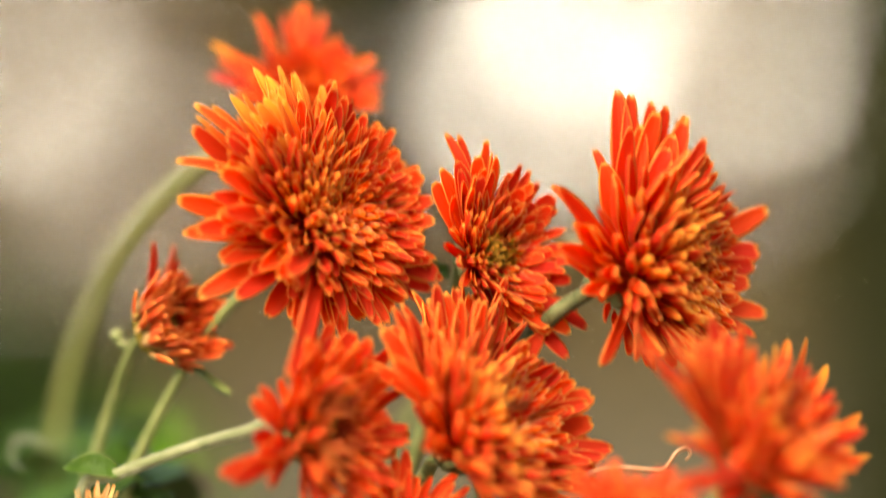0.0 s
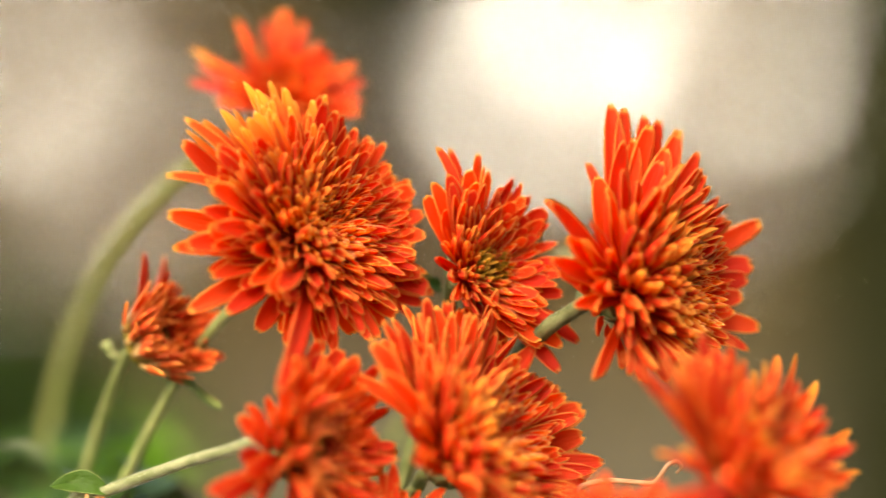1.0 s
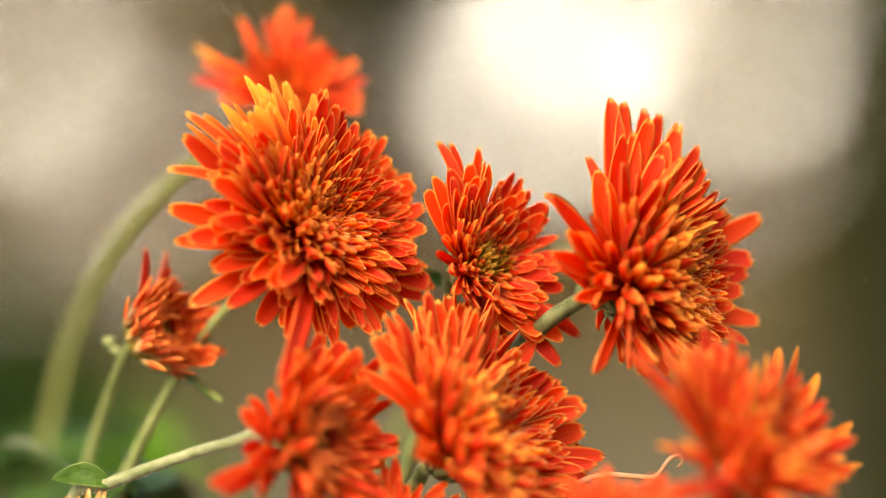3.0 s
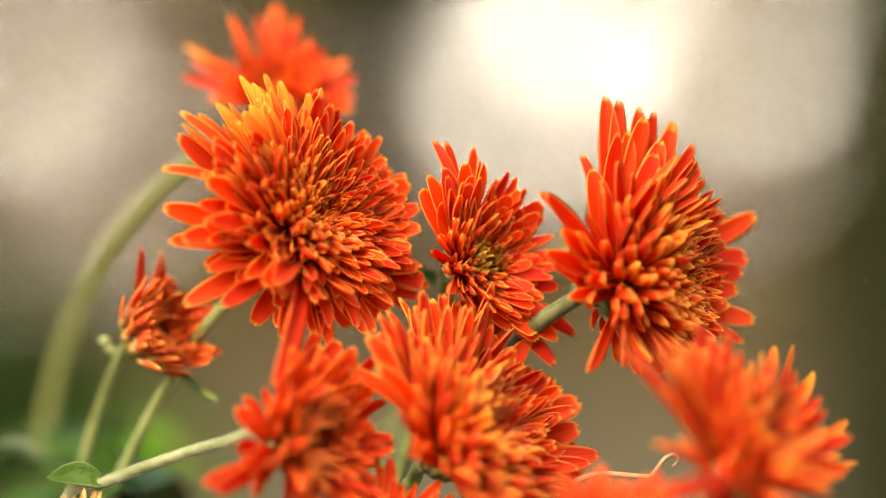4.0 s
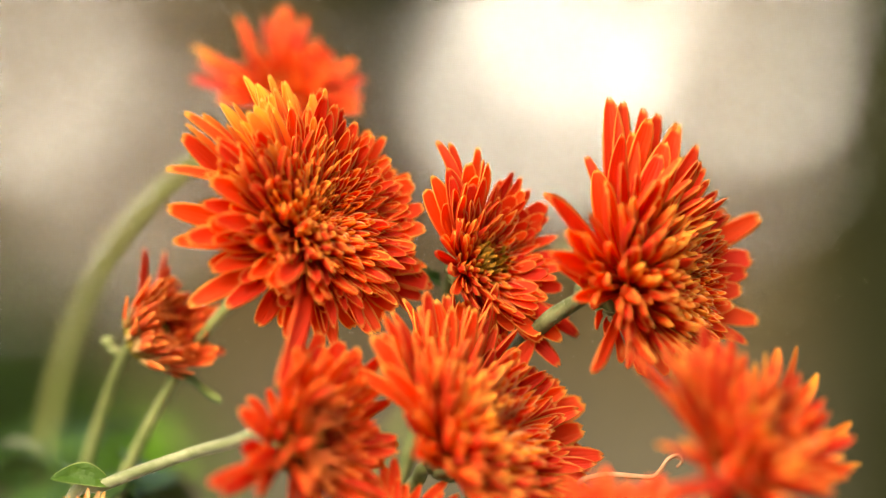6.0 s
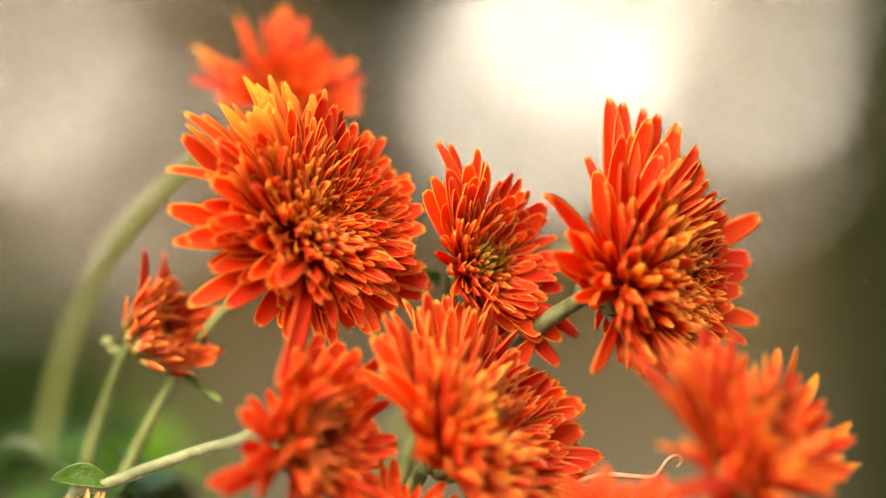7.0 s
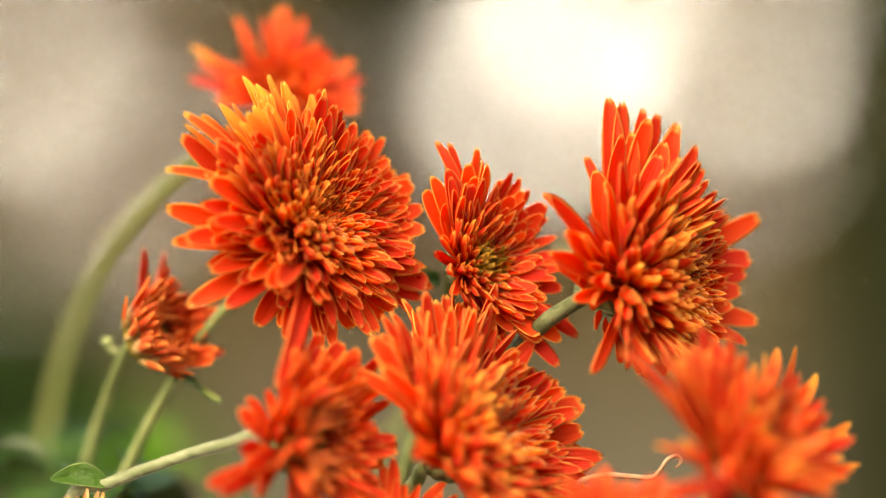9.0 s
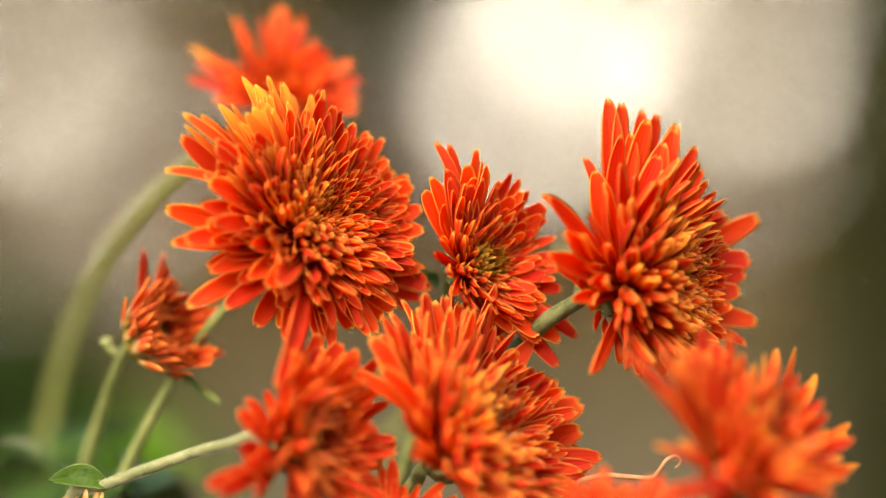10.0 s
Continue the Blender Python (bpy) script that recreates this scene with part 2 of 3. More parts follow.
petal_rng = random.Random(7)
PETALS = [[petal_mesh(s, petal_rng) for _ in range(5)] for s in range(STAGES)]
GILT = [petal_mesh(STAGES - 1, petal_rng, True) for _ in range(5)]
CURLY = [petal_mesh(STAGES - 1, petal_rng, curly=True) for _ in range(3)]
DULL = [[petal_mesh(s, petal_rng, dull=True) for _ in range(3)] for s in range(STAGES)]
CREAM = [[petal_mesh(s, petal_rng, cream=True) for _ in range(2)] for s in range(STAGES)]
EYE_FLORETS = [petal_mesh(0, petal_rng, eye=True) for _ in range(4)]


def bract_mesh():
    bm = bmesh.new()
    rows = []
    for i in range(6):
        s = i / 5
        w = 0.24 * math.sin(math.pi * (0.2 + 0.8 * s)) ** 0.8 + 0.01
        lift = 0.10 * math.sin(math.pi * s)
        rows.append([bm.verts.new((s, v * w, lift + 0.2 * w * v * v + e)) for e, v in ((0, -1), (0.04, 0), (0, 1), (-0.05, 0))])
    for a, b in zip(rows, rows[1:]):
        for k in range(4):
            bm.faces.new((a[k], a[(k + 1) % 4], b[(k + 1) % 4], b[k]))
    bm.faces.new(rows[0][::-1])
    bm.faces.new(rows[-1])
    for f in bm.faces:
        f.smooth = True
    me = bpy.data.meshes.new("bract")
    bm.to_mesh(me)
    bm.free()
    me.materials.append(bract_green)
    return me


BRACT = bract_mesh()


def leaf_part(parent, shift, root, tip, width, mat, lobes=0, fold=0.25, droop=0.1, facing=(0, -1, 0.4), arch=0.0, rim_mat=None, name="leaf"):
    """A leaf blade with a midrib, lobed where asked, from root to tip."""
    root, tip = Vector(root), Vector(tip)
    way = tip - root
    length = way.length
    x = way.normalized()
    z = Vector(facing)
    z = (z - z.dot(x) * x).normalized()
    y = z.cross(x)
    bm = bmesh.new()
    n = 14 if lobes else 10
    rows = []
    for i in range(n + 1):
        s = i / n
        w = width / 2 * (math.sin(math.pi * min(1, 0.06 + 0.94 * s ** 0.85)) ** 0.7) + 0.0002
        if lobes:
            w *= 0.72 + 0.35 * math.sin(lobes * math.pi * s * 2) * (1 - 0.3 * s)
        ring = []
        for v, e in ((-1, 0), (-0.9, 0), (-0.5, 0), (-0.05, 0), (0.05, 0), (0.5, 0), (0.9, 0), (1, 0), (0.5, 1), (0, 1.6), (-0.5, 1)):
            up = -0.0002 * (abs(v) < 0.1) + fold * w * abs(v) - droop * length * s * s + 0.03 * length * math.sin(s * 7 + v)
            up -= e * 0.0004
            ring.append(bm.verts.new(root + x * (s * length) + y * (v * w + arch * length * math.sin(math.pi * s)) + z * up))
        rows.append(ring)
    for a, b in zip(rows, rows[1:]):
        for k in range(11):
            face = bm.faces.new((a[k], a[(k + 1) % 11], b[(k + 1) % 11], b[k]))
            face.material_index = 1 if k in (0, 6) else 0
    bm.faces.new(rows[0][::-1])
    bm.faces.new(rows[-1])
    return part(name, bm, [mat, rim_mat or mat], parent, shift=shift)


def chrysanthemum(label, centre, axis, radius, count, seed, stalk, stalk_r=(0.00126, 0.0015), outer=4.0, inner=74.0, stand=1.15,
                  heart=0.16, calyx=0.26, depth=0.16, stalk_mat=None, eye_mat=None, strays=(), first=0.0, last=0.84, dome=0.9, swell=1.6, wild=9.0, rise=0.25, meshes=PETALS, fuzz=0, eye_count=0, skew=(0, 0.0), flat=(0, 0.0), gilt=(0, 0), fill=(0, 0, 180), roll=0, slim=1.0, off=(0, 0), core=0.14, dark_heart=False, category="flower"):
    """One flowering stem: a stalk rooted in the soil, a calyx with bracts, and a head of florets set in a spiral."""
    rng = random.Random(seed)
    stalk = [Vector(p) for p in stalk]
    centre, axis = Vector(centre), Vector(axis).normalized()
    foot = Vector((stalk[-1].x, stalk[-1].y, 0.0))
    root = new("chrysanthemum")
    root.location = foot
    tagged(root, label, category, "orange chrysanthemums")
    back = centre - axis * radius * (depth + 0.10)
    path = glide([back, back - axis * radius * 0.08] + stalk + [foot + Vector((0, 0, stalk[-1].z * s)) for s in (0.92, 0.8, 0.6, 0.3, -0.1)], 7)
    bm = bmesh.new()
    tube(bm, path, stalk_r[0], stalk_r[1], 20, 0.065)
    part("stem", bm, stalk_mat or stem_green, root, shift=-foot)
    if fuzz:
        # short pale hairs on the upper stem
        verts, faces = [], []
        for _ in range(fuzz):
            k = rng.randrange(2, len(path) - 36)
            p = path[k].lerp(path[k + 1], rng.random()) - foot
            way = (path[k + 1] - path[k]).normalized()
            side = way.cross(Vector((0.3, 1, 0.2))).normalized()
            a = rng.uniform(0, 2 * math.pi)
            out = math.cos(a) * side + math.sin(a) * side.cross(way)
            r = stalk_r[0] + (stalk_r[1] - stalk_r[0]) * k / len(path)
            tip = p + out * (r + rng.uniform(0.00015, 0.0004)) + way * rng.uniform(-0.0003, 0.0003)
            q = len(verts)
            verts += [p + out * r * 0.95 - way * 0.00003, p + out * r * 0.95 + way * 0.00003, tip]
            faces.append((q, q + 1, q + 2))
        leafy("fuzz", (verts, faces), hair_glint_pale, root, "fine whitish hairs")
    # the head's own space: z along its axis
    side = Vector((0, 0, 1)).cross(axis).normalized()
    turn = Matrix((side, axis.cross(side), axis)).transposed().to_4x4()
    place = Matrix.Translation(centre - foot) @ turn
    sky_way = turn.to_3x3().transposed() @ Vector((0, 0, 1))
    sky_way.z = 0
    sky_az = math.atan2(sky_way.y, sky_way.x)
    bm = bmesh.new()
    bmesh.ops.create_uvsphere(bm, u_segments=20, v_segments=10, radius=1)
    for v in bm.verts:
        k = 1 + 0.06 * noise.noise(v.co * 5)
        v.co = Vector((v.co.x * heart * swell, v.co.y * heart * swell, v.co.z * (heart * 0.8 * swell if v.co.z > 0 else depth))) * radius * k
    head = part("flower_head", bm, eye_mat or heart_red, root)
    head.matrix_basis = place
    bm = bmesh.new()
    rings = []
    for i in range(7):
        s = i / 6
        r = radius * calyx * (0.28 + 0.72 * math.sin(s * math.pi / 2) ** 0.8)
        z = radius * (-depth - 0.12 + (depth + 0.10) * s)
        rings.append([bm.verts.new((r * math.cos(a), r * math.sin(a), z)) for a in (2 * math.pi * k / 18 for k in range(18))])
    for a, b in zip(rings, rings[1:]):
        for k in range(18):
            bm.faces.new((a[k], a[(k + 1) % 18], b[(k + 1) % 18], b[k]))
    bm.faces.new(rings[0][::-1])
    bm.faces.new(rings[-1])
    cup = part("calyx", bm, bract_green, root)
    cup.matrix_basis = place
    for k in range(33):
        ob = new("bract", BRACT)
        ob.parent = cup
        s = (0.05, 0.3, 0.58)[k // 11]
        a = 2 * math.pi * (k + 0.5 * (k // 11)) / 11 + rng.uniform(-0.1, 0.1)
        (r, z), (r2, z2) = [(radius * calyx * (0.28 + 0.72 * math.sin(q * math.pi / 2) ** 0.8), radius * (-depth - 0.12 + (depth + 0.10) * q)) for q in (s, s + 0.3)]
        tilt = math.degrees(math.atan2(z2 - z, r2 - r)) + rng.uniform(-3, 8)
        size = radius * rng.uniform(0.13, 0.18)
        ob.matrix_basis = Matrix.Rotation(a, 4, "Z") @ pose(r, 0, z, 0, -tilt, 0) @ Matrix.Rotation(math.pi, 4, "X") @ Matrix.Scale(size, 4)
    for i in range(count):
        f = first + (last - first) * ((i + 0.5) / count) ** 1.12
        stage = min(STAGES - 1, max(0, int(f * STAGES + rng.uniform(-0.5, 0.5))))
        az = i * 2.399963 + rng.uniform(-0.16, 0.16)
        lift = outer + (inner - outer) * (1 - f ** stand) + rng.gauss(0, wild * (0.5 + 0.6 * f))
        lift -= flat[1] * f * f * max(0.0, math.cos(az - radians(flat[0])))
        size = radius * (core + (0.93 - core) * f) * rng.uniform(0.82, 1.14)
        size *= 1 + skew[1] * f * math.cos(az - radians(skew[0]))
        rb = radius * (0.02 + heart * math.sqrt(f))
        zb = radius * (heart * dome * (1 - f) - depth * 0.4 * f)
        golden = stage > 5 and gilt[1] and math.cos(az - radians(gilt[0])) > math.cos(radians(gilt[1]))
        ob = new("floret" if stage < 4 else "petal", rng.choice(GILT if golden else DULL[stage] if dark_heart and stage < 4 else meshes[stage]))
        ob.parent = head
        ob.matrix_basis = (Matrix.Translation((radius * off[0] * (1 - f), radius * off[1] * (1 - f), 0)) @ Matrix.Rotation(az, 4, "Z") @ pose(rb, 0, zb, rng.gauss(0, 9), -lift, rng.gauss(0, 5) + 45 * rise * f * math.sin(sky_az - az))
                           @ Matrix.Diagonal((size, size * (0.68 if golden else 0.87), size, 1)))
    # the eye: short tubular florets round a darker middle
    for i in range(eye_count):
        f = (i + 0.5) / eye_count
        r = heart * (0.35 + 0.75 * f) * radius
        ob = new("eye_floret", EYE_FLORETS[rng.randrange(4)])
        ob.parent = head
        size = radius * rng.uniform(0.13, 0.20)
        ob.matrix_basis = (Matrix.Rotation(i * 2.399963, 4, "Z") @ pose(r, 0, radius * heart * 0.5 * (1.1 - f), 0, -86 + 30 * f + rng.gauss(0, 10), 0)
                           @ Matrix.Diagonal((size, size * 1.3, size, 1)))
    # the loose outer whorl: direction round the head, lift, reach, and its look (1: golden tip, 2: slender, 3: curled back, 4: drooping before the rest)
    loose = list(strays)
    for az, lift, size, look_of in strays:
        near_fill = look_of < 3 and math.cos(radians(az - fill[1])) >= math.cos(radians(fill[2]))
        for k in range(fill[0] if near_fill else 0):
            loose.append((az + rng.gauss(0, 8), lift + rng.uniform(5, 15), size * rng.uniform(0.76, 0.92), look_of))
    for az, lift, size, look_of in loose:
        a, b = radians(az), radians(lift)
        foot_z = -depth * 0.4
        tip = size * Vector((math.cos(a) * math.cos(b), math.sin(a) * math.cos(b), math.sin(b)))
        out = Vector((math.cos(a), math.sin(a), 0)) - rise * sky_way
        start = out.normalized() * (heart * 0.8 + 0.12) + Vector((0, 0, foot_z + 0.12 * math.tan(min(b, 1.0))))
        x = (tip - start)
        length = x.length
        x.normalize()
        z = (Vector((0, 0, 1)) - x.z * x).normalized()
        rot = Matrix((x, z.cross(x), z)).transposed().to_4x4()
        wide = min(slim, 2.4 * length) * (0.42 + 0.5 * min(size, 0.85)) * rng.uniform(0.8, 1.05) * (0.68 if look_of == 2 else 0.6 if look_of == 1 else 1.0)
        ob = new("petal", rng.choice(GILT if look_of == 1 else CURLY if look_of == 3 else meshes[-1]))
        ob.parent = head
        ob.matrix_basis = (Matrix.Translation(start * radius) @ rot @ Matrix.Rotation(radians(rng.gauss(0, 12) - roll * max(0.0, math.sin(a))), 4, "X")
                           @ Matrix.Diagonal((length * radius, wide * radius, length * radius, 1)))
    return root


# ---- the ground ----
bm = bmesh.new()
rings = []
for r in (0.0, 0.3, 0.6, 1, 1.6, 2.5, 4, 6, 9, 14, 22, 40, 90, 250, 900):
    row = []
    for k in range(40):
        a = 2 * math.pi * k / 40
        x, y = r * math.cos(a), 0.8 + r * math.sin(a)
        bump_h = 0.02 * noise.noise(Vector((x * 2, y * 2, 0))) * (1 if r < 20 else 0)
        row.append(bm.verts.new((x, y, bump_h)))
    rings.append(row)
for a, b in zip(rings[1:], rings[2:]):
    for k in range(40):
        bm.faces.new((a[k], b[k], b[(k + 1) % 40], a[(k + 1) % 40]))
for v in rings[0][1:]:
    bm.verts.remove(v)
for k in range(40):
    bm.faces.new((rings[0][0], rings[1][k], rings[1][(k + 1) % 40]))
ground = part("ground", bm, soil)
tagged(ground, "dry grey-brown garden soil reaching far back", "ground", kind="structure")


# ---- far shrubs and sky glare ----
def foliage(bm_lists, n, box, leaf, rng, keep=lambda p: True):
    """Pointed leaves strewn through a box."""
    verts, faces = bm_lists
    (x0, x1), (y0, y1), (z0, z1) = box
    for _ in range(n):
        p = Vector((rng.uniform(x0, x1), rng.uniform(y0, y1), rng.uniform(z0, z1)))
        if not keep(p):
            continue
        q = Euler((rng.uniform(0, 6.3), rng.uniform(0, 6.3), rng.uniform(0, 6.3))).to_matrix()
        size = leaf * rng.uniform(0.7, 1.3)
        k = len(verts)
        for v in ((-0.5, 0, 0), (-0.1, -0.26, 0.05), (0.5, 0, -0.05), (-0.1, 0.26, 0.05)):
            verts.append(p + q @ Vector(v) * size)
        faces.append((k, k + 1, k + 2, k + 3))


gap_rng = random.Random(5)
HOLES = []
for x, z, spread, n, size in ((0.30, 0.93, 0.09, 11, 0.052), (0.43, 1.22, 0.14, 12, 0.0425), (1.02, 1.07, 0.07, 10, 0.046), (-1.40, 1.04, 0.15, 9, 0.038),
                              (-1.22, 0.62, 0.26, 13, 0.034), (0.98, 0.66, 0.32, 21, 0.030)):
    for k in range(n):
        r, a = spread * math.sqrt((k + 0.5) / n), k * 2.4
        HOLES.append((x + r * math.cos(a), z + r * math.sin(a), size * gap_rng.uniform(0.7, 1.3)))


def clear_of_holes(p):
    return all((p.x / p.y * 14 - x) ** 2 + ((p.z - EYE) / p.y * 14 + EYE - z) ** 2 > r * r for x, z, r in HOLES)


def shrub(label, box, n, leaf, mat, seed, category="shrub"):
    rng = random.Random(seed)
    (x0, x1), (y0, y1), (z0, z1) = box
    root = new("shrub")
    root.location = ((x0 + x1) / 2, (y0 + y1) / 2, 0)
    tagged(root, label, category, "background shrubs")
    shift = -root.location
    for k in range(5):
        x = rng.uniform(x0 + 0.1, x1 - 0.1)
        pts = glide([Vector((x, (y0 + y1) / 2, -0.1)), Vector((x + rng.uniform(-0.1, 0.1), y1 - 0.1, z1 * 0.4)), Vector((x + rng.uniform(-0.2, 0.2), y1 - 0.1, z1 * 0.8))], 4)
        pts = [p for p in pts if clear_of_holes(p)]
        if len(pts) > 3:
            bm = bmesh.new()
            tube(bm, pts, 0.03, 0.012, 7)
            part("branch", bm, bark, root, shift=shift)
    lists = ([], [])

    def inside(p):
        u, v, w = (2 * p.x - x0 - x1) / (x1 - x0), (2 * p.y - y0 - y1) / (y1 - y0), max(0.0, 2 * (p.z - z0) / (z1 - z0) - 1)
        return u ** 4 + v ** 4 + w ** 4 < 1.15 + 0.5 * noise.noise(p * 5.0) and clear_of_holes(p)

    foliage(lists, n, box, leaf, rng, inside)
    lists = ([v + shift for v in lists[0]], lists[1])
    leafy("crown", lists, mat, root)
    return root


shrub("tall olive-green hedge shrub, out of focus", ((-2.3, -0.25), (13.6, 14.4), (0.0, 2.3)), 9000, 0.13, hedge_leaf, 1)
shrub("tall olive-green hedge shrub with gaps of bright sky", ((-0.25, 2.4), (13.6, 14.4), (0.0, 2.3)), 12000, 0.13, hedge_leaf, 2)
# nothing shades this shrub: its shade is in the dark leaf colour
shrub("dark evergreen shrub, shade put into its leaf colour, out of focus", ((0.214, 0.8), (2.2, 2.6), (0.0, 0.75)), 14000, 0.045, dark_leaf, 3)
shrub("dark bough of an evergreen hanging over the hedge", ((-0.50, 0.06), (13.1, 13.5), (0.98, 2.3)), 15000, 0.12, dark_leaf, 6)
shrub("low lush green shrub, out of focus", ((-1.2, -0.20), (3.0, 3.5), (0.0, 0.42)), 7000, 0.06, lush_leaf, 4)
shrub("low fresh green plant at the hedge's foot, out of focus", ((-0.24, -0.172), (2.75, 2.95), (0.0, 0.275)), 1100, 0.05, fresh_leaf, 8)

# bright hazy sky far behind the hedge
mat, nodes, links, bsdf = material("hazy_sky")
bsdf.inputs["Base Color"].default_value = (0, 0, 0, 1)
bsdf.inputs["Emission Color"].default_value = (0.985, 0.955, 0.92, 1)
bsdf.inputs["Emission Strength"].default_value = 3.7
bm = bmesh.new()
bmesh.ops.create_grid(bm, x_segments=2, y_segments=2, size=1)
for v in bm.verts:
    v.co = (v.co.x * 3.2, 16.0, 1.5 + v.co.y * 1.1)
back = part("backdrop", bm, mat, smooth=False)
tagged(back, "glaring hazy white sky seen through gaps in the hedge", "sky", kind="structure")

# ---- the flowers ----
flowers = {}
flowers["A"] = chrysanthemum("large fully open orange-red chrysanthemum with golden petal tips", (-0.0235, 0.7880, 0.4249), (0.52, -0.80, 0.29), 0.0252, 640, 11,
    [(-0.0385, 0.8000, 0.4115), (-0.0454, 0.8030, 0.4040), (-0.0523, 0.8060, 0.3936), (-0.0591, 0.8100, 0.3810), (-0.0630, 0.8120, 0.3700)], outer=14, rise=0.38, stalk_r=(0.00098, 0.0013), skew=(180, 0.32), gilt=(122, 24), fill=(2, -170, 115), fuzz=3000, stand=0.76, slim=0.92, inner=74, off=(-0.14, -0.03), core=0.19, heart=0.22, swell=1.15, last=0.83,
    strays=[(163, 4, 1.34, 3), (176, 2, 1.30, 0), (-174, 2, 1.30, 0), (-163, 4, 1.10, 0), (-151, 0, 1.37, 0), (153, 6, 1.30, 0), (149, 8, 1.33, 1), (144, 8, 1.37, 3), (140, 8, 1.24, 1), (132, 8, 1.18, 1), (130, 10, 1.12, 1), (114, 4, 1.22, 1), (113, 8, 1.13, 1), (103, 4, 1.16, 1), (116, 14, 1.03, 1), (95, 6, 0.98, 1), (88, 8, 0.90, 2), (79, 10, 0.77, 0), (62, 4, 0.79, 0), (65, 14, 0.59, 0), (145, 18, 1.14, 1), (138, 20, 1.05, 1)] + [(-126, 22, 1.89, 4), (30, 18, 0.72, 0), (20, 22, 0.79, 0), (2, 24, 0.81, 0), (-10, 26, 0.80, 0), (42, 16, 0.64, 0), (61, 12, 0.70, 0), (-26, 26, 0.75, 0), (-38, 12, 1.00, 0), (-36, 18, 0.86, 0), (-61, 4, 0.87, 0), (-82, 4, 0.85, 0), (-102, 2, 0.87, 0), (-118, 2, 0.94, 0), (-130, 0, 1.03, 0), (-79, 10, 0.84, 0), (-55, 10, 0.87, 0), (-35, 14, 0.95, 0), (-42, 8, 0.98, 0), (-51, 8, 0.93, 0)])
flowers["B"] = chrysanthemum("open orange-red chrysanthemum with an olive eye", (0.0066, 0.7900, 0.4170), (0.60, -0.75, 0.25), 0.0232, 250, 12,
    [(0.0012, 0.8060, 0.4112), (0.0024, 0.8100, 0.4005), (-0.0008, 0.8080, 0.3930), (-0.0042, 0.8060, 0.3866), (-0.0085, 0.8050, 0.3747), (-0.0105, 0.8050, 0.3669)], stalk_r=(0.0013, 0.0017), swell=1.1, eye_mat=eye_olive, eye_count=46, outer=24, fill=(1, 0, 180), skew=(120, 0.15), stand=0.75, first=0.01, last=0.66, heart=0.15, dome=-0.1, inner=60,
    strays=[(112, 12, 1.08, 3), (109, 14, 1.03, 2), (93, 16, 0.95, 2), (123, 12, 0.86, 0), (132, 8, 0.80, 0), (117, 20, 0.88, 0), (105, 22, 0.85, 0), (74, 20, 0.72, 0), (61, 24, 0.66, 0), (42, 28, 0.75, 0), (49, 32, 0.59, 0), (26, 34, 0.55, 0), (1, 30, 0.67, 0), (-12, 38, 0.50, 0), (-27, 28, 0.71, 0), (-48, 32, 0.63, 0), (-44, 18, 1.00, 0), (-64, 14, 1.05, 0), (-60, 20, 0.92, 0), (-69, 24, 0.78, 0), (-85, 16, 0.64, 0), (-103, 14, 0.48, 0)])
flowers["C"] = chrysanthemum("orange-red chrysanthemum turned aside on a dark stem", (0.0339, 0.7860, 0.4135), (0.80, -0.58, 0.10), 0.029, 520, 13,
    [(0.0260, 0.7890, 0.4109), (0.0227, 0.7850, 0.4089), (0.0191, 0.7850, 0.4064), (0.0119, 0.7990, 0.3981), (0.0071, 0.8080, 0.3854), (0.0061, 0.8100, 0.3702)], outer=26, stand=0.85, inner=76, heart=0.21, swell=0.85, dome=1.15, calyx=0.21, last=0.64, skew=(160, 0.42), roll=26, slim=0.86, off=(0.12, 0.0), core=0.22, flat=(185, 105), fill=(1, 130, 60), stalk_mat=stem_dark, fuzz=1200, stalk_r=(0.00135, 0.0017),
    strays=[(91, 2, 1.21, 0), (89, 4, 1.18, 0), (78, 6, 1.16, 0), (77, 10, 1.14, 0), (70, 14, 1.12, 0), (79, 20, 0.95, 0), (86, 8, 0.98, 0), (101, -6, 0.86, 3), (132, -14, 0.84, 3), (107, 2, 0.77, 0), (23, 26, 1.12, 0), (29, 18, 0.97, 0), (11, 32, 0.92, 0), (4, 36, 0.85, 0), (-8, 36, 0.81, 0), (-18, 28, 1.00, 0), (-32, 30, 0.93, 0), (172, -16, 0.45, 0), (-72, 14, 0.65, 0), (-69, 6, 0.55, 0), (-61, 24, 0.67, 0), (-46, 30, 0.75, 0), (-20, 38, 0.75, 0)] + [(150, 0, 0.72, 0), (163, 6, 0.66, 0), (178, 4, 0.60, 0), (-168, 8, 0.58, 0), (-152, 8, 0.58, 0), (-136, 10, 0.58, 0), (-118, 10, 0.60, 0), (-98, 12, 0.62, 0)])
flowers["D"] = chrysanthemum("small half-open brownish-orange chrysanthemum bud", (-0.0567, 0.8030, 0.4031), (0.72, -0.62, 0.32), 0.0130, 190, 14,
    [(-0.0628, 0.8122, 0.3967), (-0.0667, 0.8204, 0.3872), (-0.0701, 0.8245, 0.3770), (-0.0721, 0.8286, 0.3691)], stalk_r=(0.00098, 0.0013), wild=5.0, first=0.1, last=0.92, swell=1.0, eye_mat=eye_olive, eye_count=20, meshes=DULL, fuzz=2500, outer=56, inner=86, stand=1.2, calyx=0.32, heart=0.42,
    strays=[(92, 18, 1.32, 0), (73, 18, 1.33, 0), (66, 30, 0.99, 0), (-24, 30, 1.20, 0), (-71, 21, 0.85, 0)])
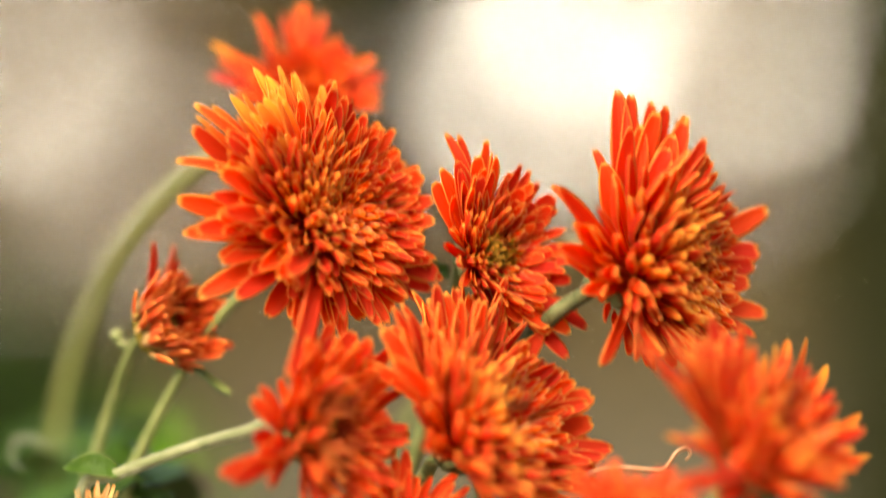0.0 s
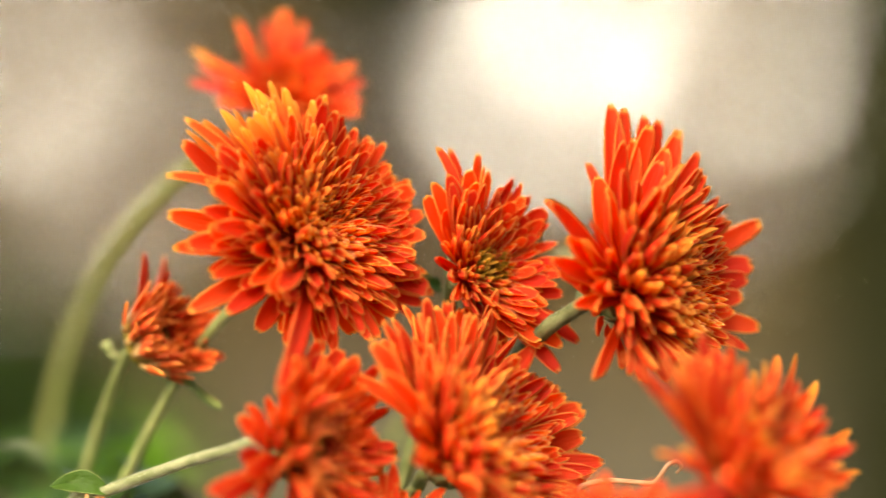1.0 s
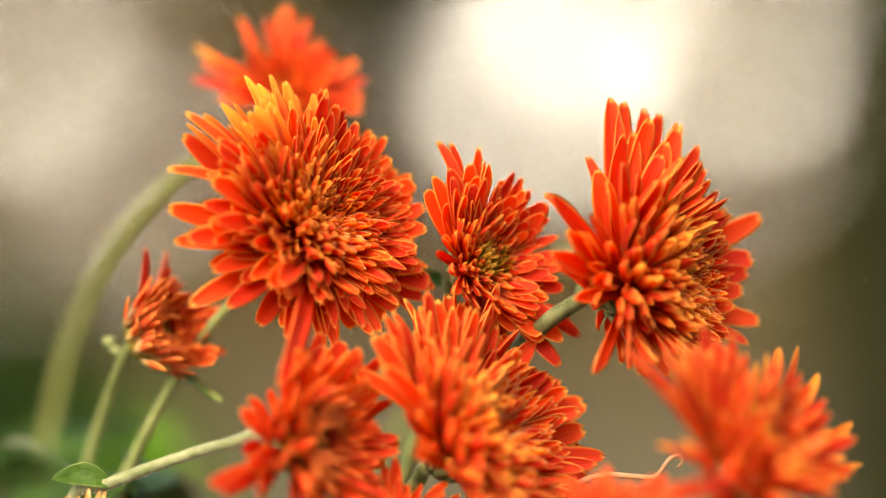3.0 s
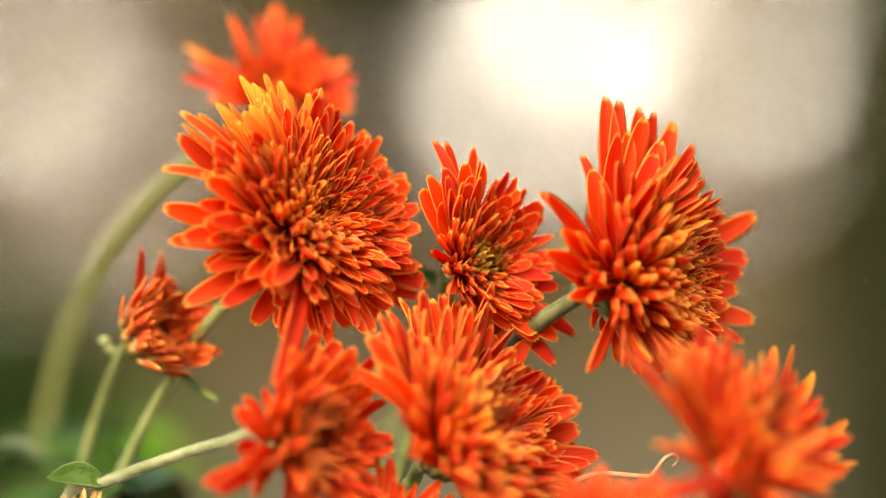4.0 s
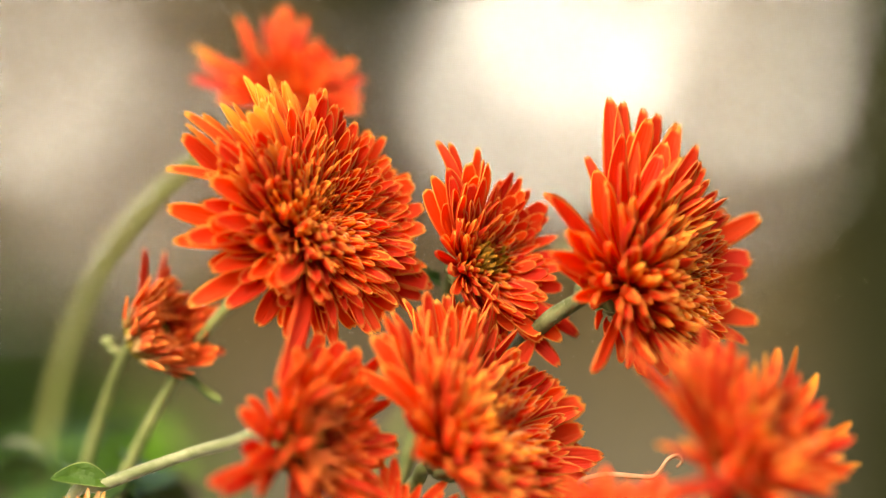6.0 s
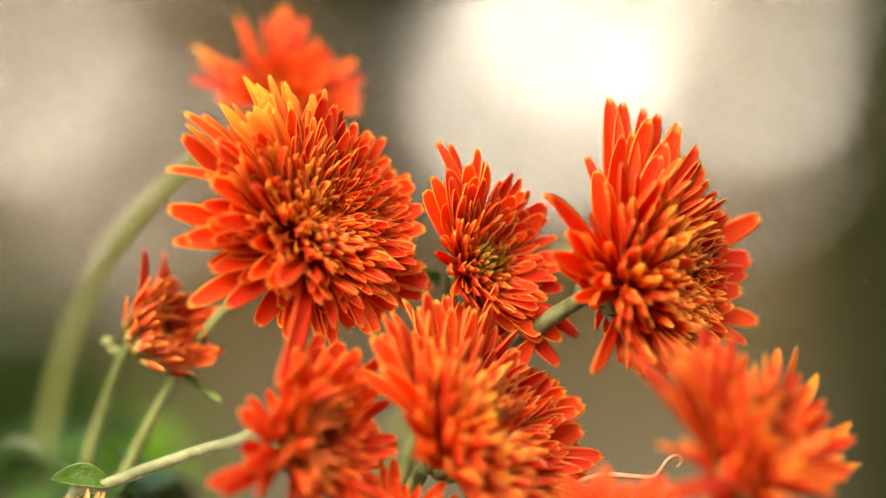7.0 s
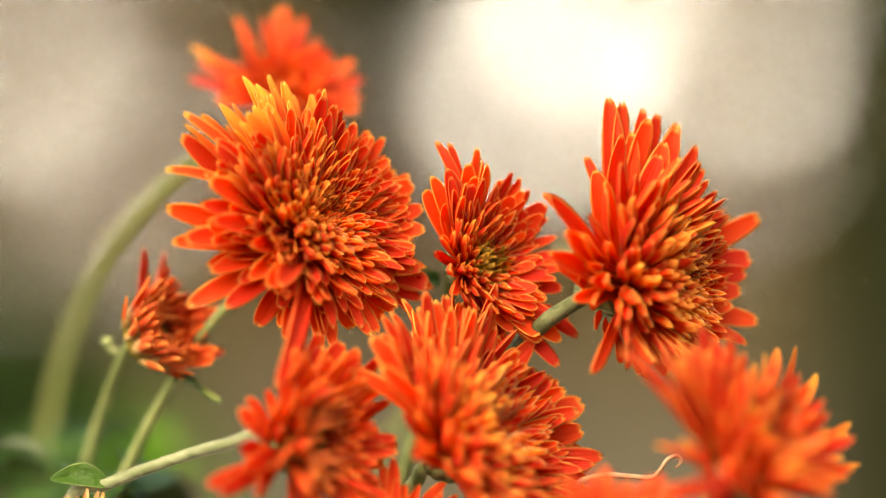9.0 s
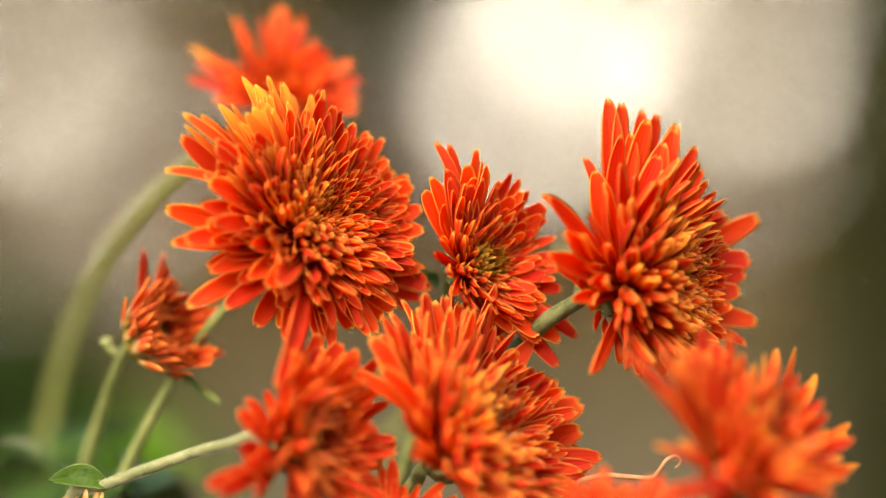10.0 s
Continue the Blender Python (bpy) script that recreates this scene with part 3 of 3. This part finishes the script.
flowers["E"] = chrysanthemum("orange-red chrysanthemum with a dark heart, close to the lens", (-0.0264, 0.7630, 0.3847), (0.74, -0.64, 0.12), 0.0205, 230, 15,
    [(-0.0341, 0.7670, 0.3862), (-0.0391, 0.7700, 0.3845), (-0.0473, 0.7770, 0.3820), (-0.0621, 0.7800, 0.3765), (-0.0696, 0.7820, 0.3719)], swell=1.0, eye_mat=eye_olive, eye_count=40, stalk_mat=stem_pale, stalk_r=(0.00092, 0.0012), dark_heart=True, fuzz=7000, outer=20, fill=(1, 0, 180), first=0.14, heart=0.22,
    strays=[(158, 0, 0.79, 0), (-165, 0, 1.23, 0), (-162, 6, 1.26, 0), (19, 12, 0.97, 0), (-4, 12, 1.11, 0), (-16, 20, 0.88, 0), (36, 14, 1.03, 0), (57, 10, 0.94, 0), (71, 6, 0.92, 0), (85, 4, 0.93, 0), (97, 0, 0.74, 0), (38, 24, 0.78, 0), (8, 26, 0.68, 0), (119, -6, 0.57, 0), (75, 6, 1.03, 0), (64, 12, 1.02, 0), (48, 12, 1.08, 0), (140, -4, 0.70, 0), (179, -2, 0.70, 0)])
flowers["F"] = chrysanthemum("orange-red chrysanthemum with a golden heart", (0.0033, 0.7750, 0.3829), (0.80, -0.43, 0.42), 0.027, 480, 16,
    [(-0.0048, 0.7850, 0.3770), (-0.0082, 0.7860, 0.3727), (-0.0099, 0.7880, 0.3683)], outer=20, fuzz=1500, stand=0.8, heart=0.21, swell=1.2, dome=0.7, off=(-0.22, 0), core=0.30, last=0.84, skew=(80, 0.15), flat=(140, 30), calyx=0.2, fill=(2, 0, 180),
    strays=[(71, 6, 1.19, 0), (91, 4, 1.03, 0), (87, 10, 1.04, 1), (89, 0, 1.14, 2), (77, 14, 1.12, 2), (55, 18, 1.07, 0), (50, 22, 0.99, 0), (36, 22, 0.99, 0), (31, 26, 0.94, 0), (13, 18, 1.20, 0), (7, 24, 1.02, 0), (3, 20, 1.11, 0), (-3, 20, 1.07, 0), (-8, 22, 1.00, 0), (-14, 16, 1.21, 0), (-28, 18, 1.08, 0), (-25, 14, 1.24, 0), (111, 2, 1.00, 0), (120, 14, 0.89, 0), (105, 18, 0.83, 0), (62, 14, 1.03, 0), (118, 0, 1.00, 0), (134, 0, 0.95, 0), (132, 2, 1.11, 0), (110, 4, 1.07, 0)])
flowers["G"] = chrysanthemum("orange chrysanthemum close before the lens, out of focus", (0.0537, 0.7500, 0.3807), (0.62, -0.45, 0.58), 0.0275, 230, 17,
    [(0.0445, 0.7451, 0.3712), (0.0423, 0.7599, 0.3631)], outer=26, last=0.62, slim=0.76, rise=0.4, gilt=(10, 75), flat=(-160, 50), fill=(3, 130, 42), inner=70,
    strays=[(-171, 0, 1.07, 0), (-159, 4, 0.90, 0), (-139, 6, 0.59, 0), (-166, 14, 1.49, 0), (-70, 10, 0.39, 0), (132, 6, 1.19, 0), (141, 12, 1.17, 0), (139, 18, 1.15, 0), (93, 18, 1.00, 0), (88, 22, 0.88, 0), (79, 24, 0.81, 1), (63, 24, 0.77, 1), (46, 18, 1.06, 1), (39, 16, 1.22, 1), (28, 20, 1.08, 1), (5, 20, 1.03, 1), (0, 22, 0.92, 1), (-13, 24, 0.77, 1), (-13, 18, 0.94, 1), (-27, 22, 0.75, 1), (159, -4, 0.79, 1), (102, 12, 0.95, 0), (63, 30, 0.82, 1), (30, 28, 0.80, 1), (3, 30, 0.73, 1)])
flowers["H"] = chrysanthemum("orange chrysanthemum standing behind the others, out of focus", (-0.0318, 0.8260, 0.4502), (0.10, -0.80, 0.55), 0.0168, 140, 18,
    [(-0.0411, 0.8420, 0.4402), (-0.0522, 0.8580, 0.4363), (-0.0671, 0.8750, 0.4223), (-0.0773, 0.8900, 0.4046), (-0.0833, 0.9000, 0.3863), (-0.0859, 0.9050, 0.3668)], outer=18, last=0.72, stand=0.8, stalk_r=(0.0012, 0.0016), stalk_mat=stem_far,
    strays=[(147, 4, 1.22, 1), (171, 4, 1.10, 0), (159, 8, 1.04, 0), (115, 6, 1.17, 2), (99, 10, 1.05, 2), (88, 6, 1.21, 0), (73, 6, 1.13, 2), (78, 12, 0.88, 0), (53, 10, 0.75, 0), (47, 4, 0.85, 0), (28, 2, 1.01, 0), (12, 2, 1.01, 0), (-19, 4, 0.95, 0), (-5, 6, 0.94, 0), (-43, 2, 1.32, 1), (149, 10, 0.75, 0), (-170, 4, 0.79, 0), (18, 10, 0.73, 0)])
flowers["J"] = chrysanthemum("orange chrysanthemum low before the lens", (-0.0086, 0.7650, 0.3678), (0.2, -0.6, 0.75), 0.0145, 90, 19,
    [(-0.0107, 0.7700, 0.3613), (-0.0118, 0.7700, 0.3520)], outer=15, last=1.0)
flowers["K"] = chrysanthemum("small pale orange chrysanthemum bud", (-0.0659, 0.7750, 0.3699), (0.1, -0.3, 0.95), 0.0062, 46, 20,
    [(-0.0660, 0.7760, 0.3660), (-0.0660, 0.7760, 0.3618)], outer=62, inner=88, meshes=CREAM, calyx=0.85, heart=0.3, last=1.0, stalk_r=(0.0012, 0.0015))
flowers["L"] = chrysanthemum("orange-red chrysanthemum low between the stems", (0.0312, 0.7350, 0.3718), (0.1, -0.4, 0.9), 0.0142, 80, 21,
    [(0.0305, 0.7380, 0.3620), (0.0306, 0.7400, 0.3525)], outer=15, last=1.0)


def foliate(key, *args, **more):
    root = flowers[key]
    leaf_part(root, -root.location, *args, **more)


foliate("E", (-0.0619, 0.7800, 0.3764), (-0.0726, 0.7780, 0.3775), 0.0042, leaf_green, facing=(0.0, -0.9, 0.45), droop=0.02, fold=0.25, arch=-0.13, rim_mat=leaf_rim)
foliate("A", (-0.0499, 0.8050, 0.3961), (-0.0423, 0.8000, 0.3910), 0.0018, leaf_rim, facing=(0.4, -0.6, 0.7), droop=0.0)
for x, z, r in ((-0.0645, 0.4022, 0.0011), (-0.0633, 0.4004, 0.0009), (-0.0640, 0.4008, 0.0007)):
    bm = bmesh.new()
    bmesh.ops.create_uvsphere(bm, u_segments=12, v_segments=8, radius=r)
    for v in bm.verts:
        v.co = Vector((x, 0.8105, z)) + Vector((v.co.x * 1.15, v.co.y, v.co.z * 0.9)) * (1 + 0.12 * math.sin(v.co.x * 4000))
    part("side_bud", bm, bract_green, flowers["D"], shift=-flowers["D"].location)
foliate("C", (0.0285, 0.7870, 0.4174), (0.0272, 0.7850, 0.4202), 0.0017, leaf_rim, facing=(0.2, -0.9, 0.3), droop=0.0)
foliate("C", (0.0275, 0.7870, 0.4106), (0.0294, 0.7850, 0.4086), 0.0021, leaf_rim, facing=(0.2, -0.9, 0.3), droop=0.05)
foliate("B", (-0.0022, 0.7990, 0.4140), (-0.0042, 0.7960, 0.4168), 0.0018, bract_green, facing=(0.2, -0.9, 0.3), droop=0.05)
foliate("B", (-0.0005, 0.8000, 0.4138), (-0.0030, 0.7960, 0.4150), 0.0024, leaf_green, facing=(0.2, -0.9, 0.3), droop=0.05)
foliate("H", (-0.0794, 0.8600, 0.3752), (-0.1027, 0.9300, 0.3752), 0.018, leaf_green, lobes=2, facing=(0.1, -0.5, 0.8))
foliate("H", (-0.0798, 0.8600, 0.3705), (-0.0840, 0.8200, 0.3695), 0.016, leaf_green, lobes=2, facing=(-0.3, -0.6, 0.7))
foliate("H", (-0.0791, 0.8600, 0.3786), (-0.0630, 0.9000, 0.3851), 0.012, leaf_green, lobes=2, facing=(0.1, -0.5, 0.8))
foliate("A", (-0.0608, 0.8110, 0.3755), (-0.0541, 0.9300, 0.3690), 0.016, leaf_green, lobes=2, facing=(0.2, -0.6, 0.7))
foliate("D", (-0.0682, 0.7900, 0.3735), (-0.0644, 0.9000, 0.3743), 0.016, leaf_green, lobes=2, facing=(0.1, -0.7, 0.7))
foliate("A", (-0.0622, 0.8110, 0.3723), (-0.0583, 0.8800, 0.3623), 0.018, leaf_green, lobes=2, facing=(0.2, -0.6, 0.7))

# a withered pale floret that arches over the low head and coils at its tip
bm = bmesh.new()
tube(bm, glide([Vector(p) for p in ((0.0248, 0.7820, 0.3762), (0.0262, 0.7815, 0.3772), (0.0302, 0.7810, 0.3781), (0.0345, 0.7805, 0.3779), (0.0386, 0.7800, 0.3777),
                                    (0.0400, 0.7795, 0.3789), (0.0415, 0.7795, 0.3810), (0.0433, 0.7800, 0.3817), (0.0441, 0.7805, 0.3806), (0.0432, 0.7810, 0.3795))], 5), 0.0006, 0.00025, 8, 0.08)
part("withered_floret", bm, withered, flowers["L"], "withered cream-coloured floret", shift=-flowers["L"].location)


def bud(label, centre, r, stalk, mat):
    """A closed flower bud: a scaly globe of bracts on its stalk."""
    centre, stalk = Vector(centre), [Vector(p) for p in stalk]
    foot = Vector((stalk[-1].x, stalk[-1].y, 0))
    root = new("flower_bud")
    root.location = foot
    tagged(root, label, "flower bud", "closed buds")
    bm = bmesh.new()
    path = glide([centre] + stalk + [foot + Vector((0, 0, stalk[-1].z * s)) for s in (0.92, 0.8, 0.6, 0.3, -0.1)], 6)
    tube(bm, path, 0.0014, 0.0018, 10, 0.05)
    part("stem", bm, stem_green, root, shift=-foot)
    bm = bmesh.new()
    bmesh.ops.create_uvsphere(bm, u_segments=20, v_segments=12, radius=r)
    for v in bm.verts:
        v.co *= 1 + 0.05 * math.sin(6 * math.atan2(v.co.y, v.co.x))
        v.co.z *= 0.9
    globe = part("bud", bm, mat, root)
    globe.location = centre - foot
    for k in range(14):
        ob = new("bract", BRACT)
        ob.parent = globe
        ob.matrix_basis = Matrix.Rotation(k * 2.4, 4, "Z") @ pose(r * 0.45, 0, -r * 0.85, 0, -58 - 10 * (k % 2), 0) @ Matrix.Scale(r * (0.9 + 0.4 * (k % 2)), 4)
    return root


flowers["M"] = bud("pale closed chrysanthemum bud, out of focus", (0.0267, 0.8650, 0.4176), 0.0040, [(0.0321, 0.8520, 0.4150), (0.0385, 0.8550, 0.4109), (0.0468, 0.8600, 0.3971), (0.0583, 0.8600, 0.3671)], bud_pale)
flowers["N"] = bud("pale green bud on a slanting stem behind the flowers", (0.0019, 0.9000, 0.3960), 0.0030, [(-0.0023, 0.9050, 0.3898), (-0.0084, 0.9100, 0.3817), (-0.0158, 0.9150, 0.3723), (-0.0227, 0.9200, 0.3597)], bud_pale)


def leafy_shoot(label, stalk, tips, mat):
    stalk = [Vector(p) for p in stalk]
    foot = Vector((stalk[-1].x, stalk[-1].y, 0))
    root = new("leafy_shoot")
    root.location = foot
    tagged(root, label, "foliage")
    bm = bmesh.new()
    path = glide(stalk + [foot + Vector((0, 0, stalk[-1].z * s)) for s in (0.92, 0.8, 0.6, 0.3, -0.1)], 6)
    tube(bm, path, 0.0012, 0.0022, 10, 0.05)
    part("stem", bm, stem_green, root, shift=-foot)
    rng = random.Random(3)
    for k, tip in enumerate(tips):
        at = path[1 + (k * 2) % 13]
        leaf_part(root, -foot, at, tip, rng.uniform(0.014, 0.022), mat, lobes=2, fold=0.2, droop=rng.uniform(0.0, 0.2),
                  facing=(rng.uniform(-0.5, 0.5), -0.6, rng.uniform(0.4, 0.9)))
    return root


flowers["S"] = leafy_shoot("low shoot of lobed green chrysanthemum leaves, out of focus", [(-0.0896, 0.9700, 0.3733), (-0.0888, 0.9750, 0.3652), (-0.0883, 0.9800, 0.3571), (-0.0875, 0.9800, 0.3466)],
    [(-0.1030, 0.9500, 0.3756), (-0.0991, 1.0000, 0.3759), (-0.0796, 1.0000, 0.3792), (-0.0990, 0.9300, 0.3690), (-0.0940, 1.0100, 0.3788), (-0.0725, 0.9500, 0.3679), (-0.0963, 0.9400, 0.3609), (-0.0774, 0.9400, 0.3584), (-0.0893, 0.9200, 0.3659)], leaf_green)
flowers["T"] = leafy_shoot("low shoot of lobed green chrysanthemum leaves, out of focus", [(-0.0729, 0.9900, 0.3710), (-0.0722, 0.9900, 0.3631), (-0.0715, 0.9900, 0.3551), (-0.0709, 0.9900, 0.3458)],
    [(-0.0682, 1.0000, 0.3806), (-0.0615, 1.0100, 0.3714), (-0.0571, 0.9700, 0.3649), (-0.0812, 1.0200, 0.3764), (-0.0604, 0.9500, 0.3577), (-0.0769, 0.9500, 0.3615), (-0.0666, 0.9300, 0.3653), (-0.0679, 0.9700, 0.3772), (-0.0629, 0.9800, 0.3778), (-0.0591, 0.9600, 0.3686), (-0.0642, 0.9500, 0.3679), (-0.0553, 0.9500, 0.3609), (-0.0729, 0.9900, 0.3810)], fresh_leaf)
# a soft glint on the foliage, painted as one small pale leaf
leaf_part(flowers["S"], -flowers["S"].location, (-0.0920, 0.9300, 0.3737), (-0.0953, 0.9300, 0.3750), 0.0022, hair_glint_pale, facing=(-0.6, -0.5, 0.7))

# ---- the sway after a gust: seconds, metres across, metres up ----
SWAY = [
    (0, 0.0013, 0.0014), (0.1, 0.0020, -0.0009), (0.2, 0.0015, -0.0020), (0.3, -0.0004, -0.0013), (0.4, -0.0015, 0.0001), (0.5, -0.0021, 0.0017),
    (0.6, -0.0015, 0.0021), (0.7, 0.0005, 0.0011), (0.8, 0.0017, 0.0), (0.9, 0.0014, -0.0006), (1, 0.0004, -0.0012), (1.1, -0.0011, -0.0002),
    (1.2, -0.0018, 0.0005), (1.3, -0.0015, 0.0012), (1.4, -0.0004, 0.0012), (1.5, 0.0008, 0.0003), (1.6, 0.0010, -0.0004), (1.7, 0.0002, -0.0003),
    (1.8, -0.0006, -0.0002), (1.9, -0.0013, 0.0001), (2, -0.0013, 0.0006), (2.1, -0.0007, 0.0007), (2.2, -0.0001, 0.0003), (2.3, 0.0005, 0.0001),
    (2.4, 0.0002, 0.0001), (2.5, -0.0006, 0.0001), (2.6, -0.0012, 0.0002), (2.7, -0.0012, 0.0002), (2.85, -0.0004, 0.0001), (3.05, 0.0004, 0.0),
    (3.25, -0.0003, 0.0002), (3.4, -0.0008, 0.0003), (3.6, -0.0003, 0.0002), (3.8, -0.0001, 0.0002), (4, -0.0006, 0.0003), (4.25, -0.0004, 0.0001), (4.5, 0.0, 0.0002),
    (5, 0.0001, -0.0002), (5.5, 0.0001, 0.0001), (7, 0.0001, 0.0), (7.5, 0.0, 0.0), (8, 0.0, 0.0), (8.5, -0.0002, 0.0), (9, 0.0, 0.0), (9.5, 0.0, -0.0002), (10, -0.0001, -0.0001),
]
# how each stem answers: across by across, across by up, up by across, up by up
ANSWER = {
    "A": (1.16, 0.25, 0.21, 0.92), "B": (1.08, 0.21, 0.12, 0.91), "C": (1.10, 0.10, 0.05, 0.94), "D": (1.03, 0.28, 0.18, 0.74),
    "E": (1.26, 0.45, 0.21, 1.17), "F": (1.15, 0.27, 0.11, 0.95), "G": (1.13, 0.36, 0.01, 1.13), "H": (2.05, 0.56, -0.03, 0.42),
    "J": (1.23, 0.45, 0.24, 0.94), "K": (1.09, 0.40, 0.25, 0.79), "L": (1.1, 0.3, 0.1, 0.95),
    "M": (1.1, 0.2, 0.05, 0.8), "N": (1.1, 0.3, 0.1, 0.8), "S": (0.9, 0.2, 0.1, 0.5), "T": (0.9, 0.2, 0.1, 0.5),
}


def motions():
    for key, root in flowers.items():
        a, b, c, d = ANSWER[key]
        foot = root.location.copy()
        near = foot.y / FOCUS
        sway = [(t, near * Vector((a * x + b * z, 0, c * x + d * z))) for t, x, z in SWAY]
        walk(root, [(t, Matrix.Translation(foot + move)) for t, move in sway])
        if key == "H":
            stem = next(o for o in root.children if o.name.startswith("stem"))
            walk(stem, [(t, Matrix.Translation(-0.5 * move)) for t, move in sway])


motions()
